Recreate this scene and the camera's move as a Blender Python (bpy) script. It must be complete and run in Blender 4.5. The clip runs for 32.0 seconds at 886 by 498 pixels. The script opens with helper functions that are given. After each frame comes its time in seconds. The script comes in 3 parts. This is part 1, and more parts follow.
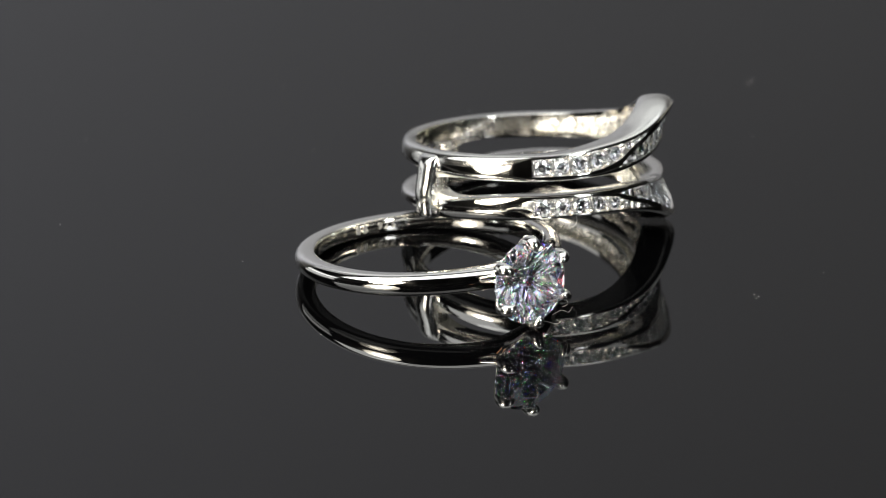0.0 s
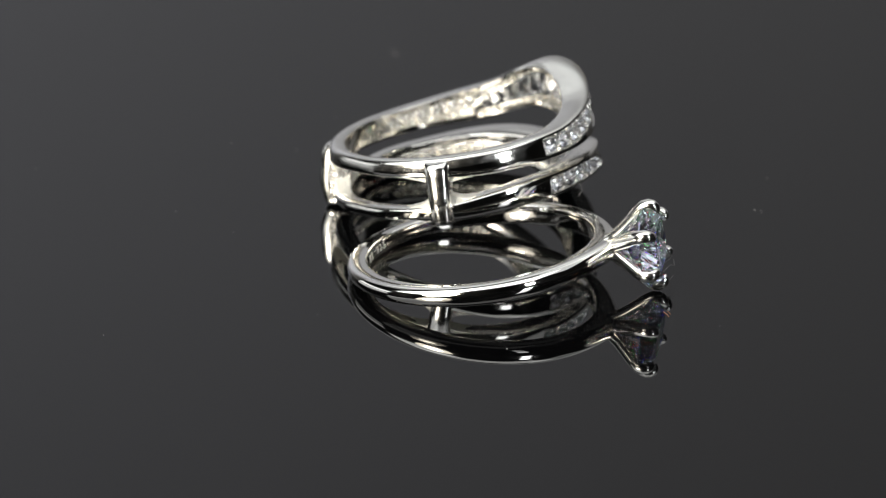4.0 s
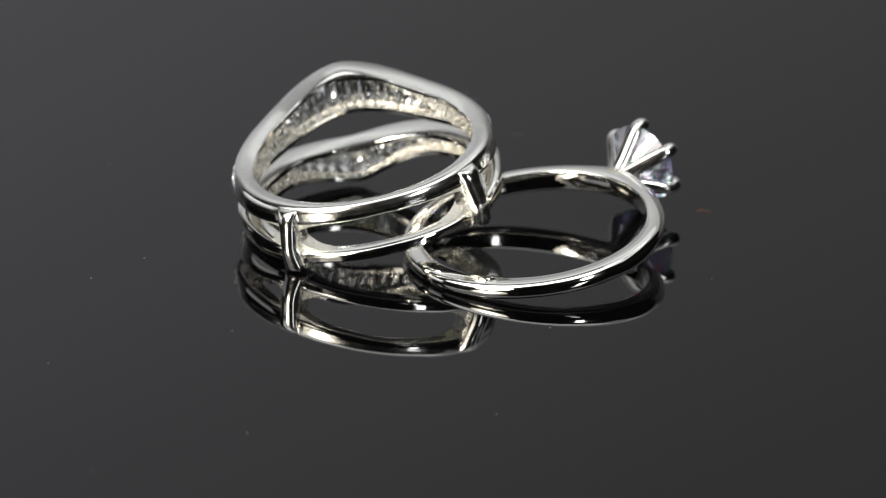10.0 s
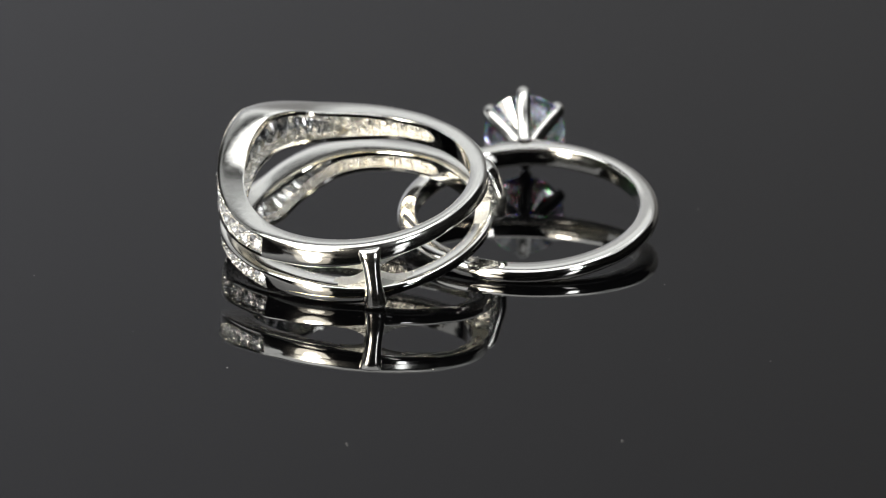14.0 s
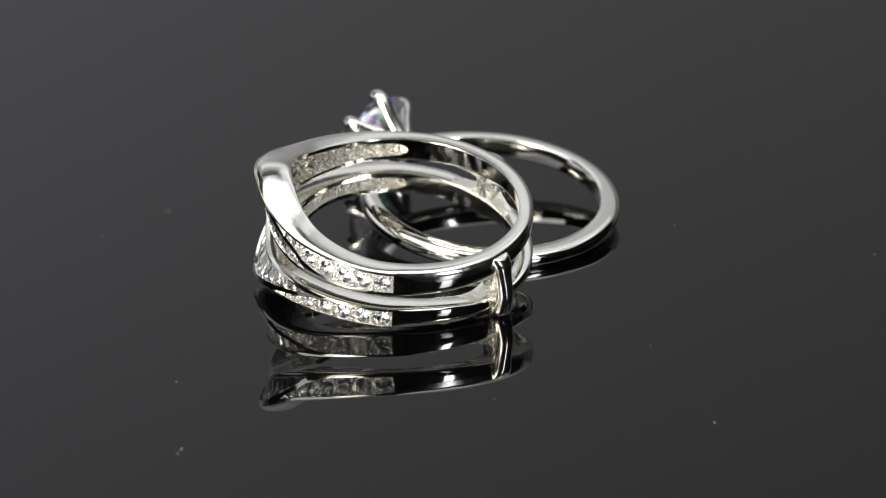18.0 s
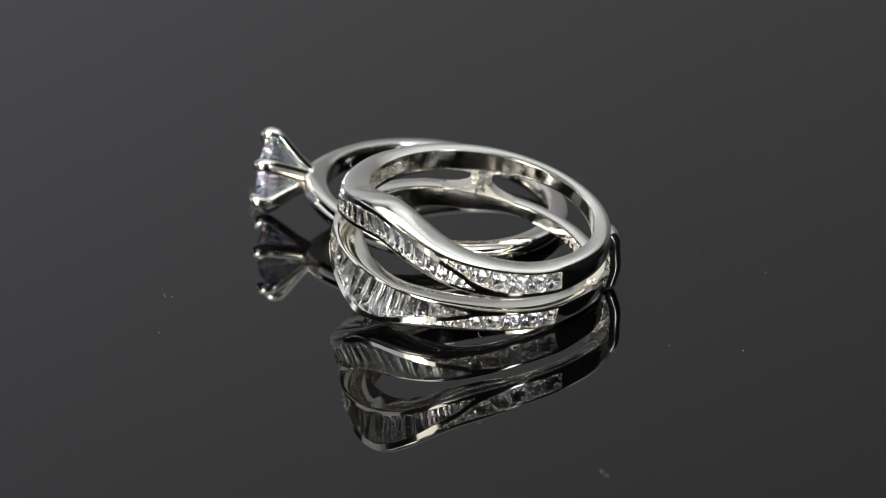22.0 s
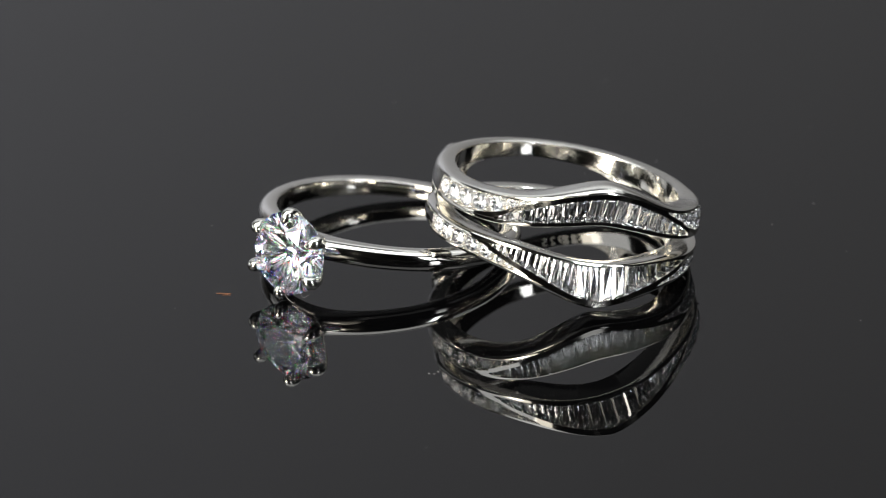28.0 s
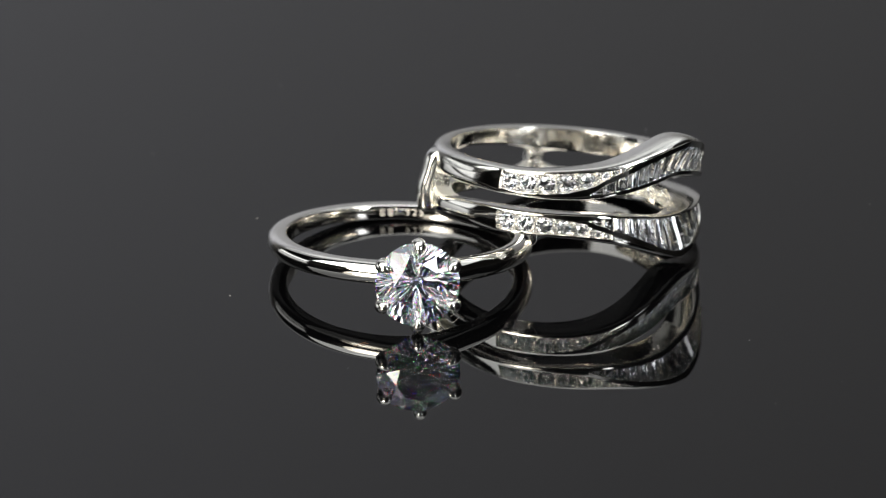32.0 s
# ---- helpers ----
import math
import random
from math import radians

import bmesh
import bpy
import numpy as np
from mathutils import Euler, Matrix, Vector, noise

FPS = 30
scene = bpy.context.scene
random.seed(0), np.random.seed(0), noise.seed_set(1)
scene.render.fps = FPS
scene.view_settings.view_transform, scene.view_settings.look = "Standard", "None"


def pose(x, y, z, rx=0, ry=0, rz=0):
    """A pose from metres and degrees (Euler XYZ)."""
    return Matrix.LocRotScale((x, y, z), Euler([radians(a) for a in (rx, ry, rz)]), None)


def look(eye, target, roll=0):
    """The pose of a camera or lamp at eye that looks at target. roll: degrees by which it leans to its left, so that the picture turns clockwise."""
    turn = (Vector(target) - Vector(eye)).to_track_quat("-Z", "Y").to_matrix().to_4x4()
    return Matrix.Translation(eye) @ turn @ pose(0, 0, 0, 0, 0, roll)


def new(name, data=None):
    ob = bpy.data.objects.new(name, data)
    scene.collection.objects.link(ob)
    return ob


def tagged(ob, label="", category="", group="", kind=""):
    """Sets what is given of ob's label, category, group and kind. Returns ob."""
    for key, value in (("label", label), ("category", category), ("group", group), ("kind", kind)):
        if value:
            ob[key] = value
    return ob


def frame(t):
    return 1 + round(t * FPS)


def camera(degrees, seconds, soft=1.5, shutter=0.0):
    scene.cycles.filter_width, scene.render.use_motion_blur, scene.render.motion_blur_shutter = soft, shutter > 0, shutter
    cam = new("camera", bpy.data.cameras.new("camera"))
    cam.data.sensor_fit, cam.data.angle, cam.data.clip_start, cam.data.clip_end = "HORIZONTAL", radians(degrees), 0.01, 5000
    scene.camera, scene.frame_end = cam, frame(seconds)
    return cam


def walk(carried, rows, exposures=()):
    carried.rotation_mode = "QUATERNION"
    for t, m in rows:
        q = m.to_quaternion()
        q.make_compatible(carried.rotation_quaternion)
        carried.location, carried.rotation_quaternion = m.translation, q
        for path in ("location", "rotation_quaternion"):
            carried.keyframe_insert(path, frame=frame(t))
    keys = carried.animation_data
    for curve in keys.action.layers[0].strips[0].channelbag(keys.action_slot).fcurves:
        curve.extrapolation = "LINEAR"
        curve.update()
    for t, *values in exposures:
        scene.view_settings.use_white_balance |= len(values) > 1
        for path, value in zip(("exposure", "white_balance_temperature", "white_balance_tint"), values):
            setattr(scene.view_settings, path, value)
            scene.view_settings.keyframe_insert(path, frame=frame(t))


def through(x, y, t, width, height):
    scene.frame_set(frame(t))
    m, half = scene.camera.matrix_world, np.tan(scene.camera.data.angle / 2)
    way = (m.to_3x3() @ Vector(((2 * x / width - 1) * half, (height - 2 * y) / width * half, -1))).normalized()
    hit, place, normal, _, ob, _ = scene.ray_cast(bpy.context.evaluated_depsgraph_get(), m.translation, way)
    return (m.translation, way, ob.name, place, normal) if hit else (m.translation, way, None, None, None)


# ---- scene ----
# ---- camera ----
TURN = 10.321          # degrees a second of the turning plate
cam = camera(8.553, 32.0, soft=1.0)
cam.data.dof.use_dof = True
cam.data.dof.focus_distance = 0.421
cam.data.dof.aperture_fstop = 46
CAM = pose(0, -0.40026, 0.16516, 67.563, 0.189, 0.126)
walk(cam, [(0.0, CAM), (32.0, CAM)])
scene.view_settings.exposure = 0.0
scene.cycles.max_bounces = scene.cycles.transmission_bounces = 24
scene.cycles.glossy_bounces = 12

# ---- world and lamps ----
world = bpy.data.worlds.new("studio_dark")
world.use_nodes = True
world.node_tree.nodes["Background"].inputs["Color"].default_value = (0.8, 0.85, 1.0, 1)
world.node_tree.nodes["Background"].inputs["Strength"].default_value = 0.001
scene.world = world


def area_lamp(name, azimuth, elevation, distance, width, height, watts, colour, target=(0, 0, 0.004)):
    """A rectangular soft lamp; azimuth counts from the camera's side, positive to its right."""
    a, e = radians(azimuth), radians(elevation)
    eye = Vector((math.sin(a) * math.cos(e), -math.cos(a) * math.cos(e), math.sin(e))) * distance
    data = bpy.data.lights.new(name, "AREA")
    data.shape, data.size, data.size_y, data.energy, data.color = "RECTANGLE", width, height, watts, colour
    ob = new(name, data)
    ob.matrix_world = look(eye, target)
    return ob


area_lamp("softbox_warm", -40, 24, 0.62, 0.33, 0.41, 2.0, (1.0, 0.935, 0.81)).data.shape = "ELLIPSE"
area_lamp("softbox_warm_core", -40, 24, 0.615, 0.16, 0.20, 3.6, (1.0, 0.935, 0.81)).data.shape = "ELLIPSE"
area_lamp("rear_top_softbox", 178, 48, 0.75, 1.30, 0.50, 0.60, (0.95, 0.98, 1.0))
area_lamp("rear_top_softbox_core", 178, 48, 0.745, 0.80, 0.24, 0.24, (0.95, 0.98, 1.0))
area_lamp("overhead_softbox", 0, 82, 0.62, 0.74, 0.46, 1.7, (0.97, 0.985, 1.0))
area_lamp("left_tent_panel", -66, 46, 0.62, 0.46, 0.44, 1.5, (0.97, 0.99, 1.0))
# added unseen low emitter, standing in for pale surroundings; brightens left-facing silver
area_lamp("left_low_fill", -106, 8, 0.62, 0.46, 0.14, 0.20, (0.97, 0.99, 1.0))
area_lamp("right_tent_panel", 112, 58, 0.62, 0.50, 0.30, 0.3, (0.95, 0.98, 1.0))
area_lamp("strip_lamp", 40, 24, 0.62, 0.085, 0.27, 0.85, (0.94, 0.97, 1.0))
wash = bpy.data.lights.new("backdrop_wash", "AREA")
wash.shape, wash.size, wash.size_y, wash.energy, wash.color = "RECTANGLE", 0.34, 0.16, 1.95, (0.88, 0.905, 1.0)
new("backdrop_wash", wash).matrix_world = look((-0.44, 0.62, 0.32), (-0.18, 1.05, 0.38))

MM = 0.001


# ---- materials ----
def material(name, colour, metallic=0.0, roughness=0.3, ior=1.45):
    m = bpy.data.materials.new(name)
    m.use_nodes = True
    b = m.node_tree.nodes["Principled BSDF"]
    b.inputs["Base Color"].default_value = (*colour, 1)
    b.inputs["Metallic"].default_value = metallic
    b.inputs["Roughness"].default_value = roughness
    b.inputs["IOR"].default_value = ior
    return m, m.node_tree, b


def noisy(tree, b, scale, lo, hi, bump=0.0, bump_scale=None, detail=4.0, distance=0.0001):
    """Roughness that varies between lo and hi, and a fine relief."""
    tc = tree.nodes.new("ShaderNodeTexCoord")
    n1 = tree.nodes.new("ShaderNodeTexNoise")
    n1.inputs["Scale"].default_value, n1.inputs["Detail"].default_value = scale, detail
    tree.links.new(tc.outputs["Object"], n1.inputs["Vector"])
    mr = tree.nodes.new("ShaderNodeMapRange")
    mr.inputs["From Min"].default_value, mr.inputs["From Max"].default_value = 0.35, 0.7
    mr.inputs["To Min"].default_value, mr.inputs["To Max"].default_value = lo, hi
    tree.links.new(n1.outputs["Fac"], mr.inputs["Value"])
    tree.links.new(mr.outputs["Result"], b.inputs["Roughness"])
    if bump:
        n2 = tree.nodes.new("ShaderNodeTexNoise")
        n2.inputs["Scale"].default_value, n2.inputs["Detail"].default_value = bump_scale or scale, detail
        tree.links.new(tc.outputs["Object"], n2.inputs["Vector"])
        bp = tree.nodes.new("ShaderNodeBump")
        bp.inputs["Strength"].default_value, bp.inputs["Distance"].default_value = bump, distance
        tree.links.new(n2.outputs["Fac"], bp.inputs["Height"])
        tree.links.new(bp.outputs["Normal"], b.inputs["Normal"])


SILVER, tree, b = material("polished_silver", (0.945, 0.925, 0.875), 1.0, 0.05)
noisy(tree, b, 900.0, 0.05, 0.12, 0.05, 350.0, 3.0, 0.0002)
CAST, tree, b = material("cast_silver", (0.91, 0.895, 0.84), 1.0, 0.3)
noisy(tree, b, 2500.0, 0.40, 0.58, 1.0, 5000.0, 4.0, 0.0002)
BRUSHED, tree, b = material("inner_silver", (0.925, 0.90, 0.85), 1.0, 0.15)
noisy(tree, b, 1200.0, 0.05, 0.13, 0.18, 700.0, 4.0, 0.00015)
LUMPY, tree, b = material("lumpy_inner_silver", (0.915, 0.895, 0.845), 1.0, 0.3)
noisy(tree, b, 1800.0, 0.16, 0.34, 0.75, 1900.0, 5.0, 0.0004)
BED, tree, b = material("cut_silver_bed", (0.90, 0.89, 0.87), 1.0, 0.2)
noisy(tree, b, 2500.0, 0.12, 0.32, 0.9, 3200.0, 4.0, 0.00015)
SATIN, tree, b = material("satin_silver", (0.935, 0.92, 0.87), 1.0, 0.15)
noisy(tree, b, 1600.0, 0.14, 0.21, 0.07, 2200.0, 4.0, 0.0001)
ACRYLIC, tree, b = material("black_acrylic", (0.0012, 0.0012, 0.0014), 0.0, 0.015, 1.49)
noisy(tree, b, 60.0, 0.0, 0.006)
PAPER, tree, b = material("grey_backdrop_paper", (0.46, 0.46, 0.47), 0.0, 0.9)
noisy(tree, b, 14.0, 0.8, 0.95, 0.1, 60.0, 4.0, 0.002)
DARK, tree, b = material("black_wall_cloth", (0.009, 0.009, 0.0095), 0.0, 0.9)
noisy(tree, b, 20.0, 0.8, 0.95, 0.2, 200.0, 4.0, 0.002)
LINT, tree, b = material("pale_lint", (0.36, 0.35, 0.34), 0.0, 0.8)
RUST, tree, b = material("rust_lint", (0.35, 0.16, 0.08), 0.0, 0.8)
MARK, tree, b = material("engraved_mark", (0.82, 0.80, 0.76), 1.0, 0.6)
noisy(tree, b, 4000.0, 0.5, 0.75, 0.5, 6000.0, 3.0, 0.0001)


def clear_stone(name, fire, colour, worn=0.0):
    """A clear cut stone; fire: the share of its light that is split into red, green and blue; worn: dullness of the facets."""
    m = bpy.data.materials.new(name)
    m.use_nodes = True
    tree = m.node_tree
    tree.nodes.remove(tree.nodes["Principled BSDF"])

    def glass(tint, ior):
        g = tree.nodes.new("ShaderNodeBsdfGlass")
        g.inputs["Color"].default_value, g.inputs["IOR"].default_value, g.inputs["Roughness"].default_value = tint, ior, worn
        return g.outputs[0]
    out = glass(colour, 2.17)
    if fire:
        split = [glass(c, n) for c, n in (((0.95, 0, 0, 1), 2.11), ((0, 0.96, 0, 1), 2.17), ((0, 0, 1, 1), 2.25))]
        total = split[0]
        for g in split[1:]:
            add = tree.nodes.new("ShaderNodeAddShader")
            tree.links.new(total, add.inputs[0])
            tree.links.new(g, add.inputs[1])
            total = add.outputs[0]
        blend = tree.nodes.new("ShaderNodeMixShader")
        blend.inputs[0].default_value = fire
        tree.links.new(out, blend.inputs[1])
        tree.links.new(total, blend.inputs[2])
        out = blend.outputs[0]
    tree.links.new(out, tree.nodes["Material Output"].inputs["Surface"])
    return m


STONE = clear_stone("clear_stone", 0.0, (0.985, 0.992, 1, 1))
STONE_BACK = clear_stone("clear_stone_dull_back", 0.0, (0.985, 0.99, 1, 1), 0.10)
STONE_FINE = clear_stone("clear_stone_fine_back", 0.0, (0.985, 0.99, 1, 1), 0.03)
FIERY = clear_stone("clear_stone_with_fire", 0.08, (0.9, 0.925, 1, 1), 0.0)
FIERY_BACK = clear_stone("clear_stone_blue_back", 0.0, (0.985, 0.99, 1, 1), 0.03)


# ---- helpers ----
def part(name, bm, mats, parent=None, label="", smooth=40):
    """Links a bmesh (in millimetres) as one mesh object under a thing or a part; smooth: the angle below which edges are soft."""
    bmesh.ops.scale(bm, vec=(MM, MM, MM), verts=bm.verts)
    bm.normal_update()
    for f in bm.faces:
        f.smooth = smooth > 0
    if smooth > 0:
        for e in bm.edges:
            if len(e.link_faces) == 2 and e.calc_face_angle(0) > radians(smooth):
                e.smooth = False
    me = bpy.data.meshes.new(name)
    bm.to_mesh(me)
    bm.free()
    for m in mats if isinstance(mats, (list, tuple)) else (mats,):
        me.materials.append(m)
    ob = new(name, me)
    if parent:
        ob.parent = parent
    if label:
        tagged(ob, label)
    return ob


def shared(name, me, parent, matrix=None):
    """Another object on a mesh that is built already."""
    ob = new(name, me)
    ob.parent = parent
    if matrix is not None:
        ob.matrix_basis = matrix
    return ob


def curve(points, soften=3.0):
    """An even periodic function of the angle in degrees, through (angle, value) points, softened."""
    xs, ys = [p[0] for p in points], [p[1] for p in points]
    grid = np.arange(0, 361, 1.0)
    vals = np.interp(np.minimum(grid, 360 - grid), xs, ys)
    if soften:
        k = np.exp(-0.5 * (np.arange(-15, 16) / soften) ** 2)
        k /= k.sum()
        vals = np.convolve(np.concatenate([vals[-16:-1], vals, vals[1:16]]), k, "valid")
    return lambda a: float(np.interp(a % 360, grid, vals))


def sweep(bm, angles, section, materials_of=None, drop=()):
    """A closed ring from a closed section of (r, z) points at each angle; returns nothing."""
    rows = []
    for a in angles:
        c, s = math.cos(radians(a)), math.sin(radians(a))
        rows.append([bm.verts.new((r * c, r * s, z)) for r, z in section(a)])
    k, n = len(rows[0]), len(rows)
    for i in range(n):
        p, q = rows[i], rows[(i + 1) % n]
        for j in range(k):
            if j in drop and drop[j](angles[i]) and drop[j](angles[(i + 1) % n]):
                continue
            f = bm.faces.new((p[j], q[j], q[(j + 1) % k], p[(j + 1) % k]))
            if materials_of:
                f.material_index = materials_of(j, angles[i])
    bmesh.ops.remove_doubles(bm, verts=bm.verts, dist=1e-4)
    bmesh.ops.dissolve_degenerate(bm, edges=bm.edges, dist=1e-5)


def tube(bm, path, radii, sides=10, flat=1.0, side=None, capped=True):
    """A tapered rod along a path; flat: width along the side direction over the thickness, one for all or one a row."""
    rows = []
    for i, p in enumerate(path):
        d = (path[min(i + 1, len(path) - 1)] - path[max(i - 1, 0)]).normalized()
        u = (side or Vector((0, 0, 1))).cross(d).normalized()
        v = d.cross(u) * (flat[i] if isinstance(flat, list) else flat)
        rows.append([bm.verts.new(p + (u * math.cos(w) + v * math.sin(w)) * radii[i])
                     for w in (2 * math.pi * j / sides for j in range(sides))])
    for p, q in zip(rows, rows[1:]):
        for j in range(sides):
            bm.faces.new((p[j], p[(j + 1) % sides], q[(j + 1) % sides], q[j]))
    if capped:
        bm.faces.new(rows[0][::-1])
        bm.faces.new(rows[-1])
    bmesh.ops.recalc_face_normals(bm, faces=bm.faces)


def hull(bm, points):
    vs = [bm.verts.new(p) for p in points]
    bmesh.ops.convex_hull(bm, input=vs)
    bmesh.ops.dissolve_limit(bm, angle_limit=radians(1.0), verts=bm.verts, edges=bm.edges)
    bmesh.ops.recalc_face_normals(bm, faces=bm.faces)


def brilliant(radius, fold=8, culet=0.86):
    """Points of a round brilliant cut, its table towards +z, the girdle at z = 0."""
    pts, r = [], radius
    for k in range(fold):
        a, h = 2 * math.pi * k / fold, 2 * math.pi * (k + 0.5) / fold
        pts.append((0.56 * r * math.cos(a), 0.56 * r * math.sin(a), 0.315 * r))
        pts.append((0.80 * r * math.cos(h), 0.80 * r * math.sin(h), 0.195 * r))
        pts.append((0.23 * r * math.cos(h), 0.23 * r * math.sin(h), -0.785 * culet * r))
        for w in (a, h) if fold < 8 else (a, (a + h) / 2, h, (3 * h - a) / 2):
            pts.append((r * math.cos(w), r * math.sin(w), 0.02 * r))
            pts.append((r * math.cos(w), r * math.sin(w), -0.02 * r))
    pts.append((0, 0, -culet * r))
    return pts


def empty(name, m):
    ob = new(name)
    ob.empty_display_size = 0.004
    ob.matrix_basis = m
    return ob


def basis(origin, x, z):
    """A pose from an origin in millimetres and two directions."""
    z = Vector(z).normalized()
    x = Vector(x)
    x = (x - z * x.dot(z)).normalized()
    m = Matrix((x, z.cross(x), z)).transposed().to_4x4()
    m.translation = Vector(origin) * MM
    return m


# ---- the setting ----
def box(bm, x0, x1, y0, y1, z0, z1):
    vs = [bm.verts.new((x, y, z)) for z in (z0, z1) for y in (y0, y1) for x in (x0, x1)]
    for q in ((0, 2, 3, 1), (4, 5, 7, 6), (0, 1, 5, 4), (2, 6, 7, 3), (0, 4, 6, 2), (1, 3, 7, 5)):
        bm.faces.new([vs[i] for i in q])


def setting():
    for name, dims in (("tabletop", (-1600, 1600, -1600, 1600, -40, -6)),
                       ("wall_north", (-1700, 1700, 1600, 1700, -6, 1900)), ("wall_south", (-1700, 1700, -1700, -1600, -6, 1900)),
                       ("wall_west", (-1700, -1600, -1600, 1600, -6, 1900)), ("wall_east", (1600, 1700, -1600, 1600, -6, 1900)),
                       ("ceiling", (-1700, 1700, -1700, 1700, 1900, 2000))):
        bm = bmesh.new()
        box(bm, *dims)
        tagged(part(name, bm, DARK, smooth=0), "matt black " + ("table covering under the turning plate" if name == "tabletop" else "studio " + name.split("_")[0] + " around the table"),
               name.split("_")[0], kind="structure")
    # the paper sweep behind the plate
    bm = bmesh.new()
    line = [(700 + 350 * math.sin(radians(a)), 344 - 350 * math.cos(radians(a))) for a in range(0, 91, 6)]
    line += [(1050, 500), (1050, 900), (1030, 1300)]
    rows = []
    for y, z in line:
        rows.append([[bm.verts.new((x, y + d, z - (0 if d else 0))) for x in range(-1200, 1201, 200)] for d in (0, 4)])
    for side in (0, 1):
        for p, q in zip(rows, rows[1:]):
            for i in range(len(p[side]) - 1):
                f = (p[side][i], p[side][i + 1], q[side][i + 1], q[side][i])
                bm.faces.new(f if side == 0 else f[::-1])
    tagged(part("backdrop", bm, PAPER), "plain grey paper sweep behind the plate", "backdrop", kind="structure")


setting()


def plate():
    bm = bmesh.new()
    prof = [(0, 0), (168.5, 0), (169.6, -0.4), (170, -1.5), (170, -4.6), (169.5, -5.6), (168.5, -6), (0, -6)]
    n = 160
    rows = []
    for r, z in prof[1:-1]:
        rows.append([bm.verts.new((r * math.cos(2 * math.pi * i / n), r * math.sin(2 * math.pi * i / n), z)) for i in range(n)])
    for p, q in zip(rows, rows[1:]):
        for i in range(n):
            bm.faces.new((p[i], q[i], q[(i + 1) % n], p[(i + 1) % n]))
    bm.faces.new(rows[0])
    bm.faces.new(rows[-1][::-1])
    return tagged(part("turning_plate", bm, ACRYLIC, smooth=8), "glossy black acrylic display plate, slowly turning", "plate")


PLATE = plate()

# ---- the ring guard: two bands, two bars, baguettes and small round stones ----
GUARD_M = basis((4.838, 5.842, 3.79), (0.99686, -0.07021, 0.03674), (-0.02274, 0.19062, 0.9814))
GRADES = (0, 10, 20, 30, 40, 50, 60, 70, 80, 90, 110, 130, 150, 180)
UT = curve(list(zip(GRADES, (5.70, 5.25, 4.62, 3.96, 3.53, 3.28, 3.05, 2.87, 2.80, 2.79, 2.76, 2.75, 2.75, 2.75))), 4.0)
UB = curve(list(zip(GRADES, (2.42, 2.25, 1.92, 1.55, 1.24, 1.04, 0.93, 0.90, 0.90, 0.90, 0.94, 1.10, 1.33, 1.54))), 4.0)
LT = curve(list(zip(GRADES, (-0.32, -0.22, -0.04, 0.11, 0.13, 0.07, -0.02, -0.08, -0.09, -0.08, -0.26, -0.66, -0.83, -0.78))), 4.0)
LB = curve(list(zip(GRADES, (-3.8, -3.32, -2.75, -2.25, -1.95, -1.84, -1.84, -1.87, -1.92, -1.97, -2.07, -2.18, -1.88, -1.9))), 4.0)
RIM = curve([(0, 11.08), (10, 10.88), (20, 10.6), (30, 10.3), (40, 10.02), (50, 9.84), (60, 9.74), (75, 9.64), (90, 9.48), (110, 9.36), (130, 9.34), (150, 9.2), (165, 9.08), (180, 9.03)])
KEEL = curve([(0, 10.9), (20, 10.72), (35, 10.5), (55, 10.08), (75, 9.8), (95, 9.7), (130, 9.6), (150, 9.45), (180, 9.35)])
GAP = curve([(0, 9.78), (10, 10.03), (20, 10.21), (30, 10.35), (40, 10.38), (50, 10.32), (60, 10.18), (70, 10.06), (80, 9.97), (90, 9.9), (110, 9.83), (130, 9.71), (150, 9.6), (180, 9.4)])
INNER = curve([(0, 8.18), (180, 8.18)])
HEEL = curve([(0, 0.55), (10, 0.33), (20, 0.15), (30, 0.08), (60, 0.07), (80, 0.11), (130, 0.15), (180, 0.2)])
DROP = curve([(0, 0.38), (30, 0.32), (45, 0.2), (65, 0.0), (180, 0.0)])
SHOULDER = curve([(0, 0.74), (10, 0.64), (20, 0.46), (30, 0.38), (45, 0.26), (60, 0.2), (85, 0.22), (98, 0.82), (126, 0.84), (143, 0.8), (180, 0.78)], 3)
LIP = curve([(0, 0.16), (85, 0.18), (98, 0.36), (180, 0.36)], 2)
CREST = curve([(0, 0.24), (45, 0.24), (60, 0.2), (85, 0.18), (98, 0.36), (180, 0.36)], 2)
DOME = curve([(0, 0.03), (85, 0.05), (97, 0.28), (126, 0.3), (143, 0.32), (180, 0.32)], 2)
PAVE_END, PAVE_TIP, BAG_TIP = 84.5, 27.0, 45.6
LEAN = 0.11            # how far the lower stones lean back
HOLLOW_END = 93.0      # where the hollow behind the stones closes on the inside
# the channels of the baguettes
UBT = curve([(0, 4.75), (10, 4.42), (20, 3.8), (30, 3.0), (40, 2.2), (45.6, 1.49), (180, 1.45)], 1.5)
UBB = curve([(0, 2.8), (10, 2.62), (20, 2.3), (30, 1.92), (40, 1.58), (45.6, 1.45), (180, 1.45)], 1.5)
LBT = curve([(0, -0.58), (10, -0.46), (20, -0.3), (30, -0.17), (40, -0.2), (45.6, -0.4), (180, -0.8)], 1.5)
LBB = curve([(0, -3.15), (10, -2.65), (20, -1.95), (30, -1.32), (40, -0.78), (45.6, -0.44), (180, -0.8)], 1.5)


def folded(a):
    a = a % 360
    return min(a, 360 - a)


